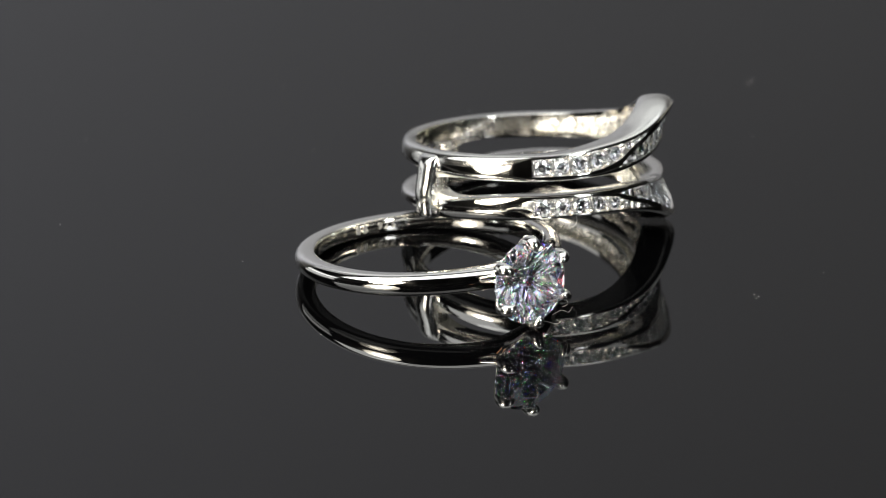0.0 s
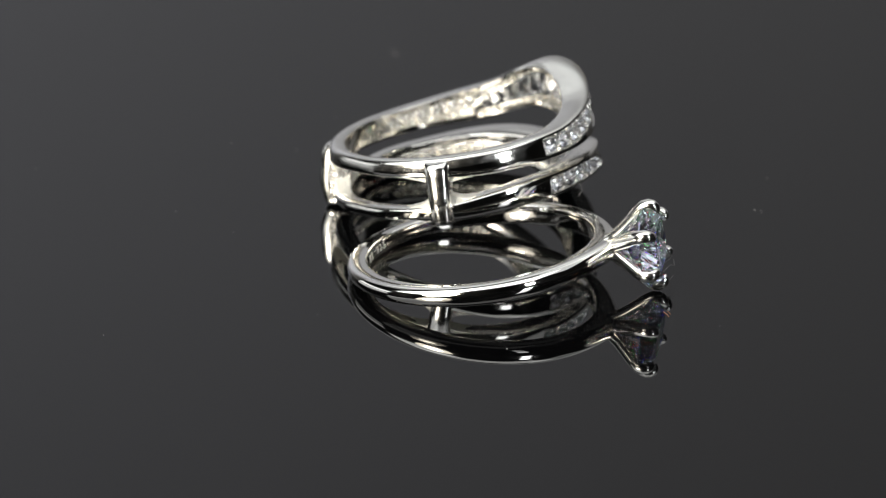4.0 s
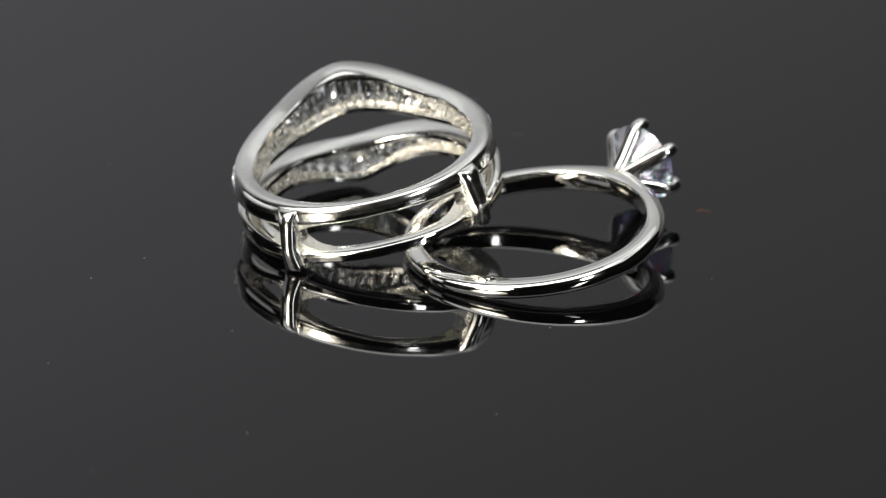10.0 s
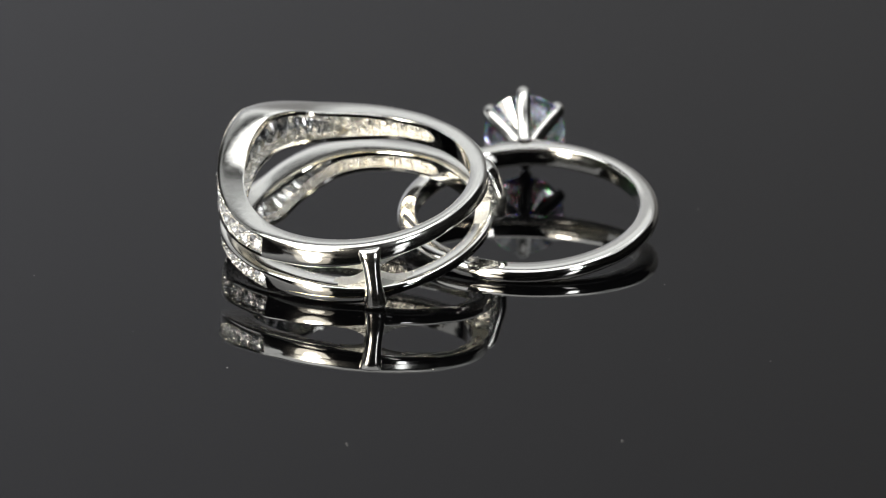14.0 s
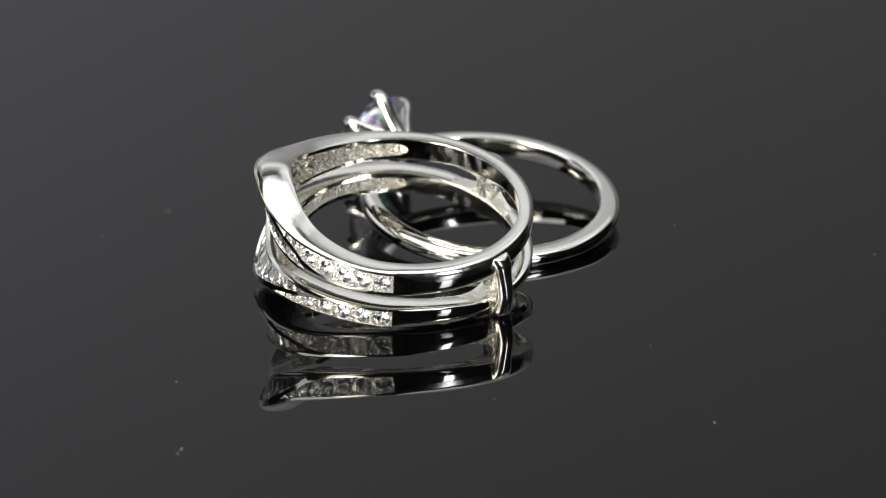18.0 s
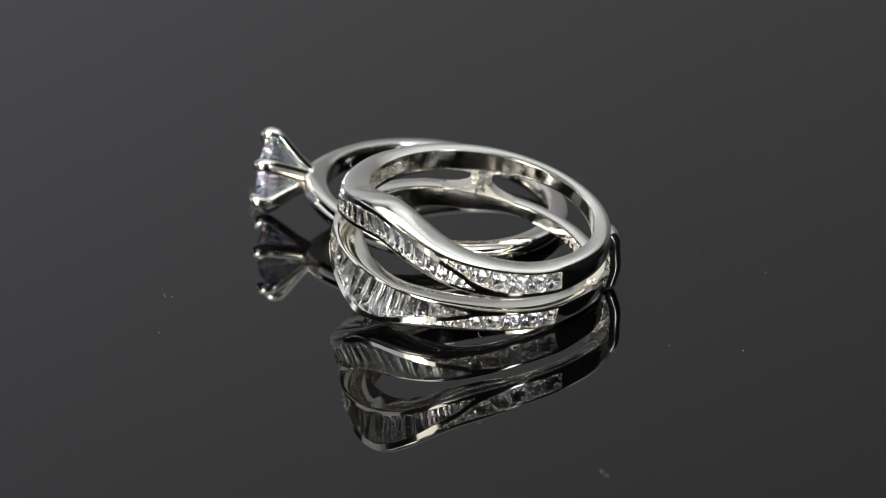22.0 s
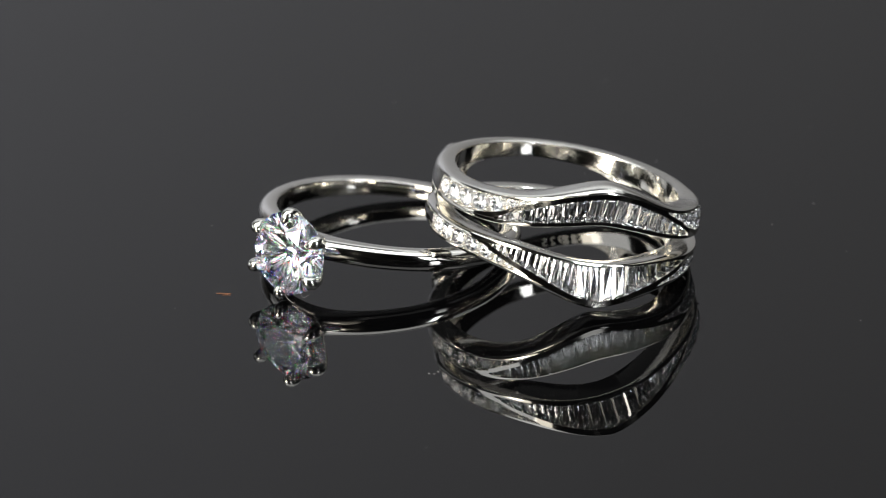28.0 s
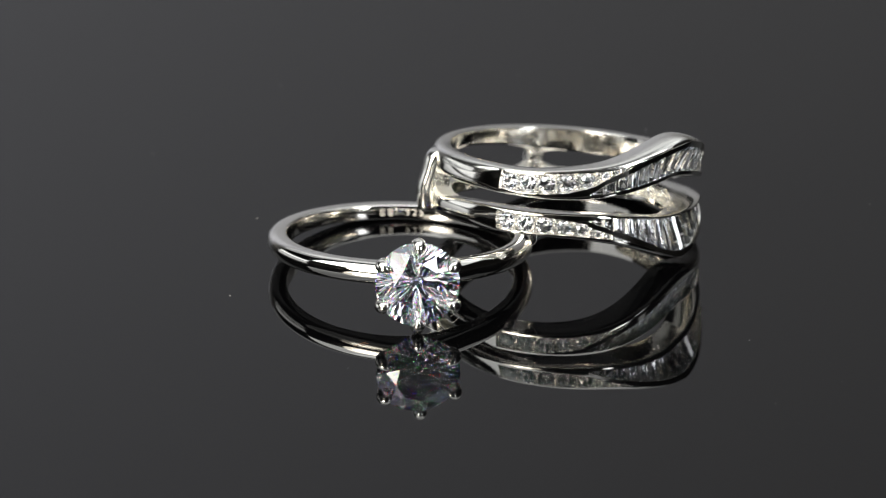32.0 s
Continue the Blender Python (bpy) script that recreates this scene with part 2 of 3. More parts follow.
def pave_span(upper, a):
    """Top and bottom of the sunk field of small stones."""
    t = min(max((a - PAVE_TIP) / (42.0 if upper else 46.0), 0.0), 1.0)
    t = t * (2 - t)
    if upper:
        top, low = UT(a) - SHOULDER(a) - 0.06, UB(a) + 0.36
        return top, top + (low - top) * t
    top, low = LT(a) - 0.26, LB(a) + SHOULDER(a) + 0.03
    return low + (top - low) * t, low


def pave_field(upper, a):
    """The same, clear of the baguettes' channel."""
    top, low = pave_span(upper, a)
    if a < BAG_TIP:
        if upper:
            low = max(low, UBT(a) + 0.34)
        else:
            top = min(top, LBB(a) - 0.34)
    return max(top, low), low


def band_section(upper):
    def section(angle):
        a = folded(angle)
        zt, zb = (UT(a), UB(a)) if upper else (LT(a), LB(a))
        rt, rb = (RIM(a), GAP(a)) if upper else (GAP(a), KEEL(a))
        ri = INNER(a)
        dome = DOME(a)
        slope = lambda z: rb + (rt - rb) * (z - zb) / (zt - zb) - dome * (2 * (z - zb) / (zt - zb) - 1) ** 2
        bag = a < BAG_TIP
        pave = PAVE_TIP < a < PAVE_END
        bt, bb = (UBT(a), UBB(a)) if upper else (LBT(a), LBB(a))
        if not bag:
            bt = bb = zb + (0.30 if upper else 0.72) * (zt - zb)
        at, ab = pave_span(upper, a) if pave else (0, 0)
        if not pave:
            at = ab = (max(bt, zb) + zt) / 2 if upper else (min(bb, zt) + zb) / 2
        if pave and bag:
            if upper:
                ab = max(ab, bt + 0.34)
                at = max(at, ab)
            else:
                at = min(at, bb - 0.34)
                ab = min(ab, at)
        elif pave:
            if upper:
                bt = bb = min(bt, ab)
            else:
                bt = bb = max(bt, at)
        da = 0.72 * min(1.0, (a - PAVE_TIP) / 16) if pave else 0.0
        pa = [(slope(at), at), (slope(at) - da, at), (slope(ab) - da, ab), (slope(ab), ab)]
        zi, zo = (zb - DROP(a), zt) if upper else (zb, zt - 0.9 * DROP(a))
        hi, power = (HEEL(a), 0.72) if upper else (0.14, 0.72)
        # the hollow on the inside, behind the stones, with a rounded end
        lo, up = zi + 0.42, zo - hi - 0.30
        mid = (lo + up) / 2
        shut = math.sqrt(max(0.0, 1 - (max(a - HOLLOW_END + 9, 0.0) / 9) ** 2))
        lo, up = mid + (lo - mid) * shut, mid + (up - mid) * shut
        deep = 0.6 * min(shut * 1.5, 1.0)
        edge = 0.12 * shut
        ib0, it0 = min(max(bb, lo + edge), up - edge), min(max(bt, lo + edge), up - edge)
        fb = ri + deep if bag else None
        pb = [(slope(bt), bt), (fb or slope(bt), bt), (fb or slope(bb), bb), (slope(bb), bb)]
        st, sb = (SHOULDER(a), LIP(a)) if upper else (CREST(a), SHOULDER(a))
        wb = 0.14 + 0.8 * sb
        pts = [(ri + 0.16, zi), (ri + 0.04, zi + 0.04), (ri, zi + 0.13), (ri, min(zi + 0.2, lo)), (ri, lo), (ri + deep, lo + edge), (ri + deep, ib0), (ri + deep, it0), (ri + deep, up - edge), (ri, up), (ri, max(zo - hi - 0.05, up))]
        far = slope(zt - st)
        for k in range(12):
            w = math.pi * k / 11
            u = (1 - math.cos(w)) / 2
            pts.append((ri + (far - ri) * u, (zo - hi) * (1 - u) + (zt - st) * u + (hi * (1 - u) + st * u) * max(math.sin(w), 0.0) ** power))
        pts += pa + pb if upper else pb + pa
        pts += [(slope(zb + sb) - wb + wb * math.cos(w) ** 0.9, zb + sb - sb * math.sin(w) ** 0.9)
                for w in (math.pi * k / 10 for k in range(6))]
        return pts
    return section


ANGLES = sorted(set([i * 1.5 for i in range(240)] + [PAVE_END - 0.02, PAVE_END + 0.02, 360 - PAVE_END - 0.02, 360 - PAVE_END + 0.02,
                                                      BAG_TIP - 0.02, BAG_TIP + 0.02, 360 - BAG_TIP - 0.02, 360 - BAG_TIP + 0.02]))


def skin(radius_of, angle, z, lift=0.0):
    a = radians(angle)
    r = radius_of + lift
    return Vector((r * math.cos(a), r * math.sin(a), z))


def face_radius(upper, a, z):
    a = folded(a)
    zt, zb = (UT(a), UB(a)) if upper else (LT(a), LB(a))
    rt, rb = (RIM(a), GAP(a)) if upper else (GAP(a), KEEL(a))
    return rb + (rt - rb) * (z - zb) / (zt - zb) - DOME(a) * (2 * (z - zb) / (zt - zb) - 1) ** 2


def guard():
    thing = tagged(empty("ring_guard", GUARD_M), "polished silver double-band ring guard with baguettes and small round stones", "ring")
    small = None
    bead = None
    boss = None
    for upper in (True, False):
        bm = bmesh.new()
        ia, ib = (23, 27) if upper else (27, 23)
        through = lambda a: folded(a) < BAG_TIP - 0.01
        sweep(bm, ANGLES, band_section(upper),
              lambda j, a: 4 if j in (ia, ia + 1, ia + 2) and PAVE_TIP < folded(a) < PAVE_END else ((5 if folded(a) < HOLLOW_END and 4 <= j <= 8 else 2) if j in range(2, 11) else ((1 if not upper and abs(folded(a) - 135) < 19 else 3) if j in (range(11, 22) if upper else (13, 14, 15, 16)) else 0)),
              {6: through, ib + 1: through})
        band = part("upper_band" if upper else "lower_band", bm, (SILVER, CAST, BRUSHED, SATIN, BED, LUMPY), thing,
                    "polished silver band rising to a point" if upper else "polished silver band dipping to a point", 32)
        # tapered baguettes side by side in the open channel
        count, span = 17, 90.0
        tilt = 0.0 if upper else LEAN     # the lower stones lean back
        step = span / count
        for i in range(count):
            a0, a1 = -span / 2 + i * step + 0.12, -span / 2 + (i + 1) * step - 0.12
            bm = bmesh.new()
            pts = []
            for a in (a0, a1):
                f = folded(a)
                t, l = (UBT(f), UBB(f)) if upper else (LBT(f), LBB(f))
                mid, half = (t + l) / 2, max((t - l) / 2 + 0.03, 0.1)
                for s in (-1, 1):
                    z = mid + s * half
                    pts.append(skin(face_radius(upper, a, z), a, z, -0.30 - tilt * (z - l)))
                    am = a + (a1 - a0) * (0.22 if a == a0 else -0.22)
                    z2 = mid + s * half * 0.80
                    pts.append(skin(face_radius(upper, am, z2), am, z2, -0.13 - tilt * (z2 - l) + random.uniform(-0.03, 0.03)))
            ac = (a0 + a1) / 2
            keel = random.uniform(-0.02, 0.03)
            f = folded(ac)
            t, l = (UBT(f), UBB(f)) if upper else (LBT(f), LBB(f))
            for s in (-0.62, 0.62):
                z = (t + l) / 2 + s * (t - l) / 2
                pts.append(skin(face_radius(upper, ac, z), ac, z, -0.69 - keel - tilt * (z - l)))
            hull(bm, pts)
            for f in bm.faces:
                f.material_index = 1 if f.normal.dot(skin(1, ac, 0)) < -0.05 else 0
            part("baguette", bm, (STONE, random.choice((STONE_BACK, STONE_BACK, STONE_FINE))), band, "" if i else "clear tapered baguette stone", 0)
        # little bars between the stones, on the inside
        for i in range(1, count):
            a = -span / 2 + i * step
            f = folded(a)
            t, l = (UBT(f), UBB(f)) if upper else (LBT(f), LBB(f))
            if t - l < 0.5:
                continue
            bm = bmesh.new()
            tube(bm, [skin(INNER(f) + 0.55, a, z) for z in (l - 0.08, (t + l) / 2, t + 0.08)], [0.46, 0.43, 0.46], 10)
            part("gallery_bar", bm, SATIN, band, "", 60)
        # two tapering rows of small stones held by beads
        for sign in (-1, 1):
            a, first = PAVE_END - 4.6, True
            while a > PAVE_TIP + 3:
                t, l = pave_field(upper, a)
                size = min(0.60, (t - l) / 2 - 0.04)
                if size < 0.15:
                    break
                z = (t + l) / 2
                normal = Vector((math.cos(radians(sign * a)), math.sin(radians(sign * a)), 0))
                m = basis((0, 0, 0), (0, 0, 1), normal)
                m.translation = skin(face_radius(upper, a, z), sign * a, z, -0.06 if upper else -0.18) * MM
                k = size / 0.6
                if small is None:
                    bm = bmesh.new()
                    hull(bm, brilliant(0.6, 6))
                    ob = part("pave_stone", bm, STONE_FINE, band, "clear small round stone", 0)
                    small = ob.data
                else:
                    ob = shared("pave_stone", small, band)
                ob.matrix_basis = m @ Matrix.Diagonal((k, k, k, 1))
                gap = math.degrees((2 * size + 0.24) / 9.9)
                # the open back of the stone's seat, a low boss on the inside
                if boss is None:
                    bm = bmesh.new()
                    bmesh.ops.create_icosphere(bm, subdivisions=2, radius=0.50)
                    ob = part("seat_boss", bm, LUMPY, band)
                    boss = ob.data
                else:
                    ob = shared("seat_boss", boss, band)
                ob.matrix_basis = Matrix.Translation(skin(INNER(a) + 0.58, sign * a, z) * MM) @ pose(0, 0, 0, random.uniform(-30, 30), 0, sign * a) @ Matrix.Diagonal((random.uniform(0.3, 0.5), k * random.uniform(0.85, 1.1), k * random.uniform(0.9, 1.25), 1))
                for s in (-1, 1):
                    ab = a - gap / 2
                    tb, lb = pave_field(upper, ab)
                    zb = (tb + lb) / 2 + s * max((tb - lb) / 2 - 0.14, 0.08)
                    p = skin(face_radius(upper, ab, zb), sign * ab, zb, -0.41 if upper else -0.48)
                    if bead is None:
                        bm = bmesh.new()
                        bmesh.ops.create_icosphere(bm, subdivisions=2, radius=0.2)
                        ob = part("bead", bm, SILVER, band, "tiny silver bead prong")
                        bead = ob.data
                    else:
                        ob = shared("bead", bead, band)
                    q = random.uniform(0.85, 1.15)
                    ob.matrix_basis = Matrix.Translation(p * MM) @ pose(0, 0, 0, 0, 0, sign * ab) @ Matrix.Diagonal((2.6 * q, q, q, 1))
                a -= gap
    # the two bars at the back that hold the bands apart
    for sign in (-1, 1):
        bm = bmesh.new()
        rows, centre = [], 135.0 * sign
        zt, zb = UT(135) - 0.25, LB(135) - 0.02
        for t in (0, 0.015, 0.04, 0.08, 0.13, 0.2, 0.28, 0.36, 0.44, 0.52, 0.6, 0.68, 0.76, 0.84, 0.9, 0.95, 0.98, 1):
            z = zt + (zb - zt) * t
            wide = 0.94 - 0.2 * t if sign < 0 else 0.9 - 0.25 * math.sin(math.pi * t) ** 0.8 - 0.05 * t
            wide -= 0.1 * max(t - 0.95, 0) / 0.05
            over = 0.62 * (1 - math.sqrt(1 - (1 - min(t / 0.2, 1.0)) ** 2)) + 0.25 * (1 - math.sqrt(1 - (1 - min((1 - t) / 0.08, 1.0)) ** 2))
            proud = 10.1 + 0.34 * t + 0.10 * math.sin(math.pi * t) + 0.20 * math.exp(-((t - 0.64) / 0.24) ** 2) - over
            row = []
            for j in range(11):
                w = math.pi * j / 10
                x, r = wide * math.cos(w), proud - 0.8 * (1 - math.sin(w) ** 0.65)
                row.append((r, x, z))
            inset = 0.9 * max(0.0, 1 - t / 0.1)
            row += [(8.44 + inset, -wide * 0.95, z), (8.32 + inset, -wide * 0.7, z), (8.28 + inset, 0, z), (8.32 + inset, wide * 0.7, z), (8.44 + inset, wide * 0.95, z)]
            c, s = math.cos(radians(centre)), math.sin(radians(centre))
            rows.append([bm.verts.new((r * c - x * s, r * s + x * c, zz)) for r, x, zz in row])
        k = len(rows[0])
        for p, q in zip(rows, rows[1:]):
            for j in range(k):
                bm.faces.new((p[j], p[(j + 1) % k], q[(j + 1) % k], q[j])).material_index = 1 if 10 <= j else 0
        bm.faces.new(rows[0])
        bm.faces.new(rows[-1])
        bmesh.ops.recalc_face_normals(bm, faces=bm.faces)
        part("bar", bm, (SATIN, LUMPY), thing, "waisted polished silver bar", 75)
        for way in (-1, 1):
            for top in (True, False):
                bm = bmesh.new()
                prev = None
                for i in range(9):
                    t = i / 8
                    a = 135.0 + way * (2.6 + 13.0 * t)
                    edge = UB(folded(a)) if top else LT(folded(a))
                    h = (UB(135) - LT(135)) * (0.2 if top else 0.42) * (1 - t) ** 2.2 + 0.02
                    ri, ro = INNER(folded(a)) + 0.07, GAP(folded(a)) - 0.45 + 0.2 * (1 - t)
                    far = edge - h if top else edge + h
                    near = edge + 0.1 if top else edge - 0.1
                    row = [bm.verts.new(skin(r, sign * a, z)) for r, z in ((ri, near), (ri, far), ((ri + ro) / 2, far + (0.05 if top else -0.05)), (ro, far), (ro, near))]
                    if prev:
                        for j in range(5):
                            bm.faces.new((prev[j], prev[(j + 1) % 5], row[(j + 1) % 5], row[j]))
                    else:
                        bm.faces.new(row)
                    prev = row
                bm.faces.new(prev[::-1])
                bmesh.ops.recalc_face_normals(bm, faces=bm.faces)
                part("fillet", bm, CAST, thing, "rough cast silver fillet", 40)
    return thing


GUARD = guard()


def numeral(sign, size, parent, matrix):
    """One punched numeral, size in millimetres."""
    text = bpy.data.curves.new("mark", "FONT")
    text.body, text.size, text.extrude, text.align_x, text.align_y = sign, size * MM, 0.02 * MM, "CENTER", "CENTER"
    holder = new("mark_outline", text)
    me = bpy.data.meshes.new_from_object(holder.evaluated_get(bpy.context.evaluated_depsgraph_get()))
    bpy.data.objects.remove(holder)
    me.materials.append(MARK)
    tagged(shared("engraved_numeral", me, parent, matrix), "engraved numeral " + sign)


def hallmark():
    """The fineness mark 925 punched upside down into the inside of the lower band, with two plain round shapes beside it."""
    band = [o for o in GUARD.children if o.name.startswith("lower_band")][0]

    def place(angle, z):
        a = radians(angle)
        m = Matrix(((-math.sin(a), 0, -math.cos(a)), (math.cos(a), 0, -math.sin(a)), (0, -1, 0))).to_4x4()
        m.translation = skin(INNER(folded(angle)) - 0.01, angle, z) * MM
        return m
    for k, sign in enumerate("925"):
        numeral(sign, 0.95, band, place(161.6 + 4.4 * k, -1.4))
    for k in range(2):
        bm = bmesh.new()
        for y in (-0.19, 0.19):
            made = bmesh.ops.create_cone(bm, segments=16, radius1=0.2, radius2=0.2, depth=0.03, cap_ends=True)
            for v in made["verts"]:
                v.co = Vector((v.co.x * 1.15, v.co.y + y, v.co.z))
        part("engraved_shape", bm, MARK, band).matrix_basis = place(154.8 + 4.4 * k, -1.4)


hallmark()

# ---- the solitaire ring ----
SOLITAIRE_M = basis((-2.431, -4.833, 1.80), (0.588, -0.809, 0.13), (-0.052, 0.129, 1.0))


def solitaire():
    thing = tagged(empty("solitaire_ring", SOLITAIRE_M), "polished silver solitaire ring with one clear round stone in six prongs", "ring")
    outer = curve([(0, 10.4), (8, 10.05), (18, 9.75), (35, 9.55), (70, 9.58), (120, 9.70), (180, 9.78)], 4)
    half = curve([(0, 0.72), (25, 0.72), (60, 0.66), (180, 0.57)], 4)
    soft = curve([(0, 0.74), (60, 0.72), (120, 0.62), (180, 0.55)], 4)
    bow = curve([(0, 1.0), (110, 0.95), (180, 0.85)], 4)
    belly = curve([(0, 0.08), (30, 0.24), (60, 0.28), (100, 0.18), (140, 0.0), (180, 0.0)], 6)

    def section(a):
        f = folded(a)
        ro, h, ri = outer(f), half(f), 8.2
        pts = [(ri + 0.04, -h * 0.75), (ri, 0), (ri + 0.04, h * 0.75), (ri + 0.09, h * 0.95), (ri + 0.2, h)]
        for w in range(0, 181, 15):
            s = math.sin(radians(w))
            c = math.cos(radians(w))
            pts.append((ro - soft(f) + soft(f) * s ** bow(f), h * math.copysign(abs(c) ** bow(f), c)))
        pts += [(ri + 0.2, -h), (ri + 0.09, -h * 0.95)]
        return [(r, z * (1 + belly(f) / h) if z < 0 else z) for r, z in pts]
    bm = bmesh.new()
    sweep(bm, [i * 2.0 for i in range(180)], section, lambda j, a: 1 if j in (0, 1) else 0)
    bmesh.ops.recalc_face_normals(bm, faces=bm.faces)
    shank = part("shank", bm, (SILVER, BRUSHED), thing, "plain rounded silver shank", 60)
    # the fineness mark and two plain shapes inside the shank
    def place(angle, z):
        a = radians(angle)
        m = Matrix(((math.sin(a), 0, -math.cos(a)), (-math.cos(a), 0, -math.sin(a)), (0, 1, 0))).to_4x4()
        m.translation = skin(8.19, angle, z) * MM
        return m
    for k, sign in enumerate("925"):
        numeral(sign, 0.72, shank, place(170.5 - 3.6 * k, 0.02))
    for k in range(2):
        bm = bmesh.new()
        for y in (-0.14, 0.14):
            made = bmesh.ops.create_cone(bm, segments=14, radius1=0.16, radius2=0.16, depth=0.03, cap_ends=True)
            for v in made["verts"]:
                v.co = Vector((v.co.x * 1.2, v.co.y + y, v.co.z))
        part("engraved_shape", bm, MARK, shank).matrix_basis = place(183.5 - 4.2 * k, 0.02)
    # head: collar, six prongs and the stone, along the local x axis
    bm = bmesh.new()
    tube(bm, [Vector((x, 0, 0)) for x in (9.3, 9.6, 9.8, 9.88)], [0.95, 1.0, 0.9, 0.6], 20)
    part("collar", bm, SILVER, thing, "", 60)
    for k in range(6):
        w = radians(60 * k)
        out = Vector((0, math.sin(w), math.cos(w)))
        ax = Vector((1, 0, 0))
        path, radii, wide = [], [], []
        for x, y, r, f in ((9.5, 0.50, 0.46, 1.1), (9.88, 0.74, 0.44, 1.3), (10.58, 1.36, 0.38, 1.5), (11.28, 2.04, 0.38, 1.5), (11.89, 2.63, 0.39, 1.42),
                           (12.35, 2.96, 0.44, 1.2), (12.72, 2.97, 0.51, 1.04), (12.98, 2.9, 0.5, 1), (13.17, 2.74, 0.43, 1), (13.29, 2.54, 0.29, 1), (13.33, 2.3, 0.09, 1)):
            path.append(ax * x + out * y)
            radii.append(r)
            wide.append(f)
        bm = bmesh.new()
        tube(bm, path, radii, 12, wide, out.cross(ax))
        part("prong", bm, SATIN, thing, "" if k else "rounded silver prong", 60)
    bm = bmesh.new()
    hull(bm, brilliant(3.02, 8, 0.83))
    for f in bm.faces:
        f.material_index = 1 if f.normal.z < -0.1 else 0
    stone = part("stone", bm, (FIERY, FIERY_BACK), thing, "large clear round brilliant-cut stone", 0)
    stone.matrix_basis = basis((12.35, 0, 0), (0, 0.13, 1), (1, 0, 0))
    return thing


SOLITAIRE = solitaire()


# ---- dust and lint lying on the plate and caught on the rings ----
def dust():
    bm = bmesh.new()
    spots = [(x, y, 0.05) for x, y in ((-16.0, -2.6), (20.9, -9.0), (21.2, -9.4), (21.0, -9.7), (-29.7, 4.6), (22.2, 22.2), (0.6, 27.4), (3.4, 23.0),
                                       (-13.9, 33.0), (-28.8, 21.8), (-10.0, -16.1), (26.1, -5.0), (-11.3, 19.4))]
    spots += [(22.5, 33.6, 0.07), (22.8, 34.3, 0.05)]
    for _ in range(60):
        spots.append((random.uniform(-60, 60), random.uniform(-60, 60), random.choice((0.012, 0.016, 0.02, 0.03))))
    spots = [(x, y, r * 0.5, r) for x, y, r in spots]
    # specks lying on the upper band's top and on the shank
    for _ in range(46):
        a = random.uniform(60, 300)
        p = GUARD_M @ (skin(INNER(folded(a)) + random.uniform(0.4, 1.1), a, UT(folded(a)) + 0.01) * MM) / MM
        spots.append((p.x, p.y, p.z, random.choice((0.010, 0.013, 0.016, 0.022))))
    for _ in range(24):
        p = SOLITAIRE_M @ (skin(random.uniform(8.6, 9.2), random.uniform(30, 330), 0.60) * MM) / MM
        spots.append((p.x, p.y, p.z, random.choice((0.010, 0.013, 0.018))))
    for x, y, z, r in spots:
        made = bmesh.ops.create_icosphere(bm, subdivisions=1, radius=r)
        for v in made["verts"]:
            v.co = Vector((v.co.x * random.uniform(0.7, 1.5), v.co.y * random.uniform(0.7, 1.5), v.co.z * 0.6)) + Vector((x, y, z))
    return tagged(part("dust", bm, LINT), "tiny pale dust specks scattered on the black plate and rings", "dust", kind="stuff")


DUST = dust()


def fibre(points, radius, mat, label):
    """A hair-thin fibre through points in millimetres on the plate at the start."""
    base = Vector(points[0])
    bm = bmesh.new()
    pts = [Vector(p) - base for p in points]
    path = []
    for i in range(len(pts) - 1):
        p0, p1, p2, p3 = pts[max(i - 1, 0)], pts[i], pts[i + 1], pts[min(i + 2, len(pts) - 1)]
        for k in range(5):
            t = k / 5
            path.append(0.5 * ((2 * p1) + (p2 - p0) * t + (2 * p0 - 5 * p1 + 4 * p2 - p3) * t * t + (3 * p1 - p0 - 3 * p2 + p3) * t ** 3))
    path.append(pts[-1])
    tube(bm, path, [radius] * len(path), 5, 1.0, Vector((0.31, 0.22, 0.92)))
    ob = part("lint_fibre", bm, mat)
    ob.matrix_basis = Matrix.Translation(base * MM)
    return tagged(ob, label, "lint", group="lint fibres")


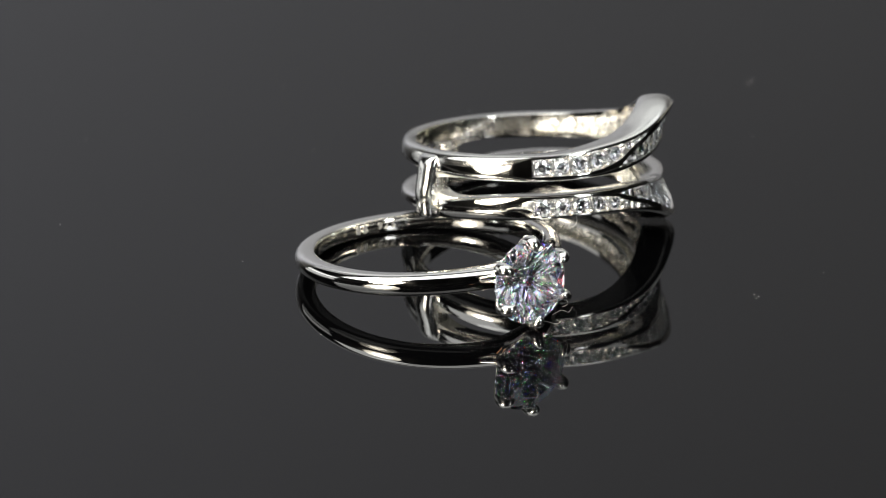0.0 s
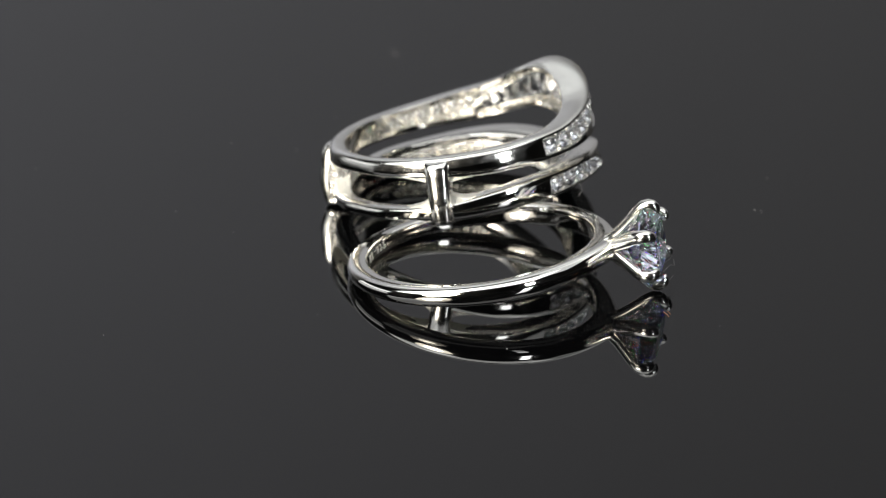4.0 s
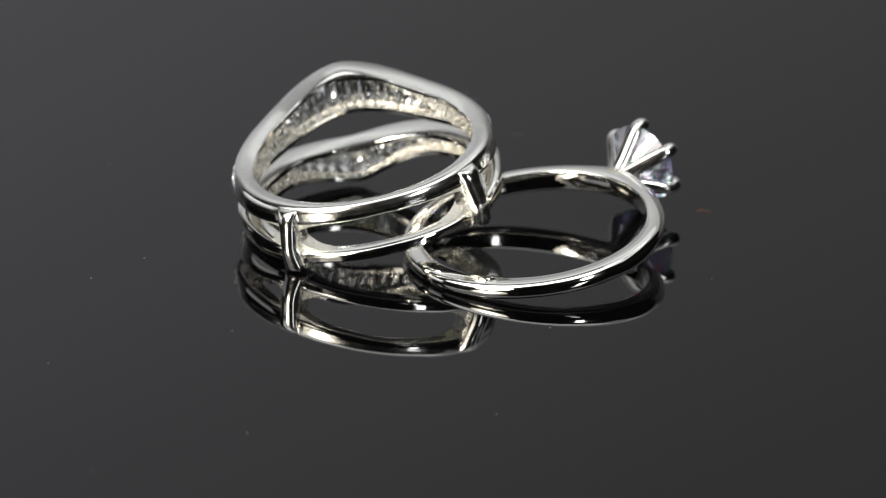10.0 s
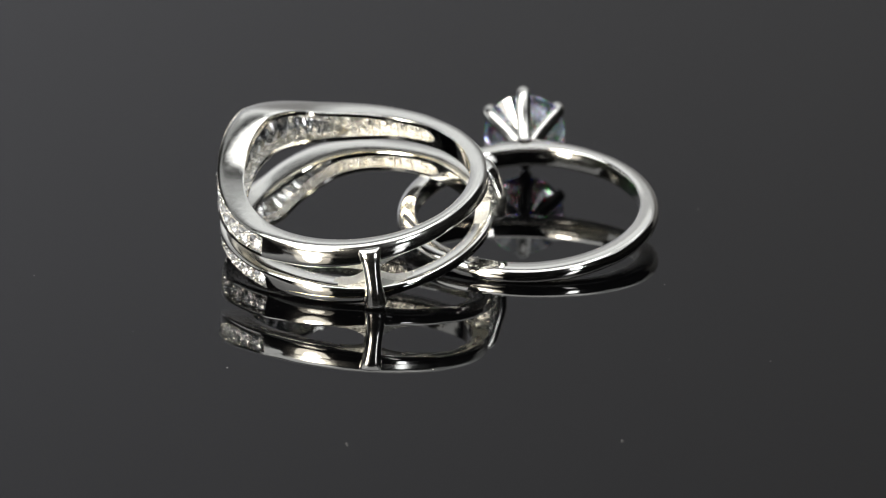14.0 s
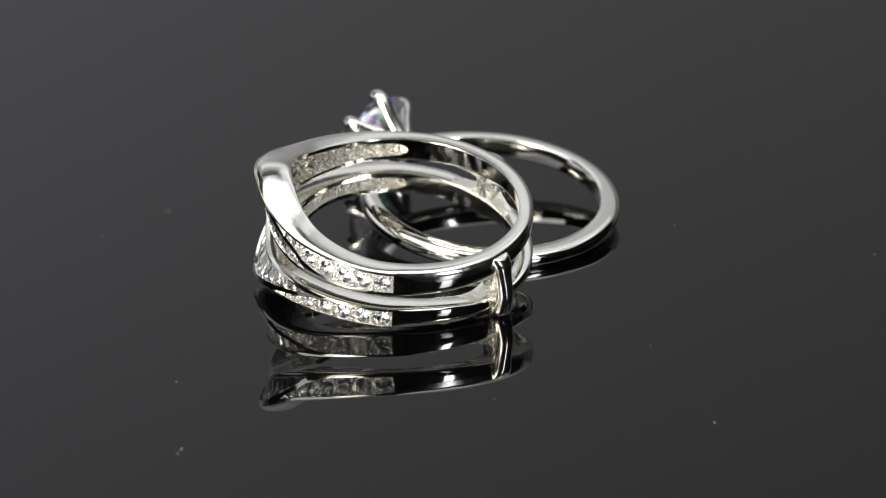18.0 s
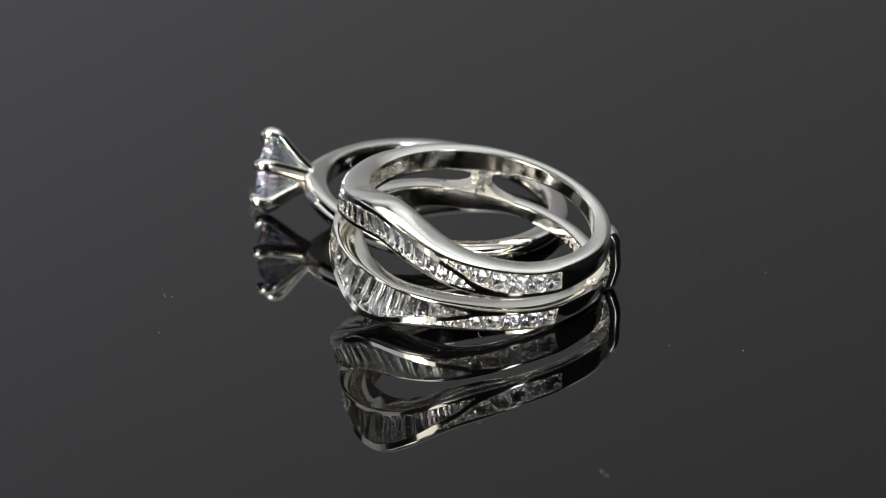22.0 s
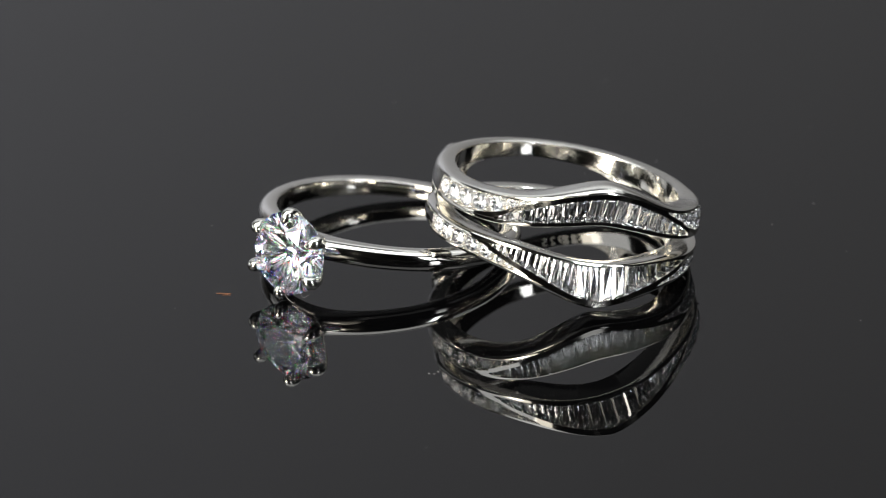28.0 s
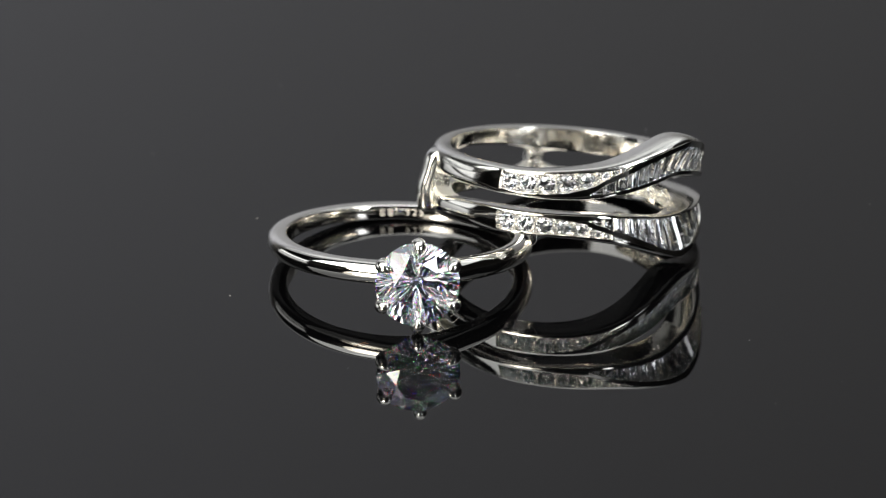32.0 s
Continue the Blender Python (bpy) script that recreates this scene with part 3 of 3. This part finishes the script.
def on_guard(angle, z, lift):
    p = GUARD_M @ (skin(face_radius(z > 0.3, folded(angle), z), angle, z, lift) * MM)
    return tuple(p / MM)


def on_head(x, y, z):
    return tuple((SOLITAIRE_M @ (Vector((x, y, z)) * MM)) / MM)


HAIR = "fine pale lint fibre caught on a silver ring"
FIBRES = [
    fibre([(2.40, -19.50, 0.02), (2.52, -19.2, 0.05), (2.66, -18.85, 0.03), (2.74, -18.5, 0.02)], 0.016, RUST, "short rust-coloured lint fibre lying on the black plate"),
    fibre([(2.82, -19.2, 0.02), (2.90, -18.95, 0.05), (3.02, -18.65, 0.02)], 0.013, RUST, "short rust-coloured lint fibre lying on the black plate"),
    fibre([on_head(12.9, 2.3, -2.2), on_head(13.25, 2.5, -2.0), on_head(13.45, 2.3, -1.6), on_head(13.35, 2.0, -1.3)], 0.009, LINT, HAIR),
    fibre([on_head(12.9, 1.4, -2.6), on_head(13.3, 1.9, -2.3), on_head(13.5, 2.4, -2.5), on_head(13.4, 2.8, -2.2)], 0.009, LINT, HAIR),
    fibre([on_head(13.0, 0.4, -2.8), on_head(13.3, 0.9, -3.0), on_head(13.3, 1.4, -3.2), on_head(13.5, 1.7, -3.0)], 0.009, LINT, HAIR),
    fibre([on_guard(-62, 2.3, 0.0), on_guard(-63, 2.55, 0.25), on_guard(-64, 2.5, 0.45), on_guard(-65, 2.65, 0.55)], 0.012, LINT, HAIR),
    fibre([on_guard(-60, 2.6, 0.0), on_guard(-60, 2.8, 0.25), on_guard(-59, 2.95, 0.35)], 0.010, LINT, HAIR),
    fibre([on_guard(-66, -1.7, 0.0), on_guard(-66, -2.2, 0.25), on_guard(-68, -2.6, 0.2)], 0.010, LINT, HAIR),
    fibre([on_guard(50, -1.9, 0.0), on_guard(50.5, -2.05, 0.18), on_guard(51.5, -2.2, 0.22)], 0.010, LINT, HAIR),
]


def motions():
    rows = [i * 0.5 for i in range(65)]
    for ob in (PLATE, GUARD, SOLITAIRE, DUST, *FIBRES):
        start = ob.matrix_basis.copy()
        walk(ob, [(t, pose(0, 0, 0, 0, 0, TURN * t) @ start) for t in rows])


motions()
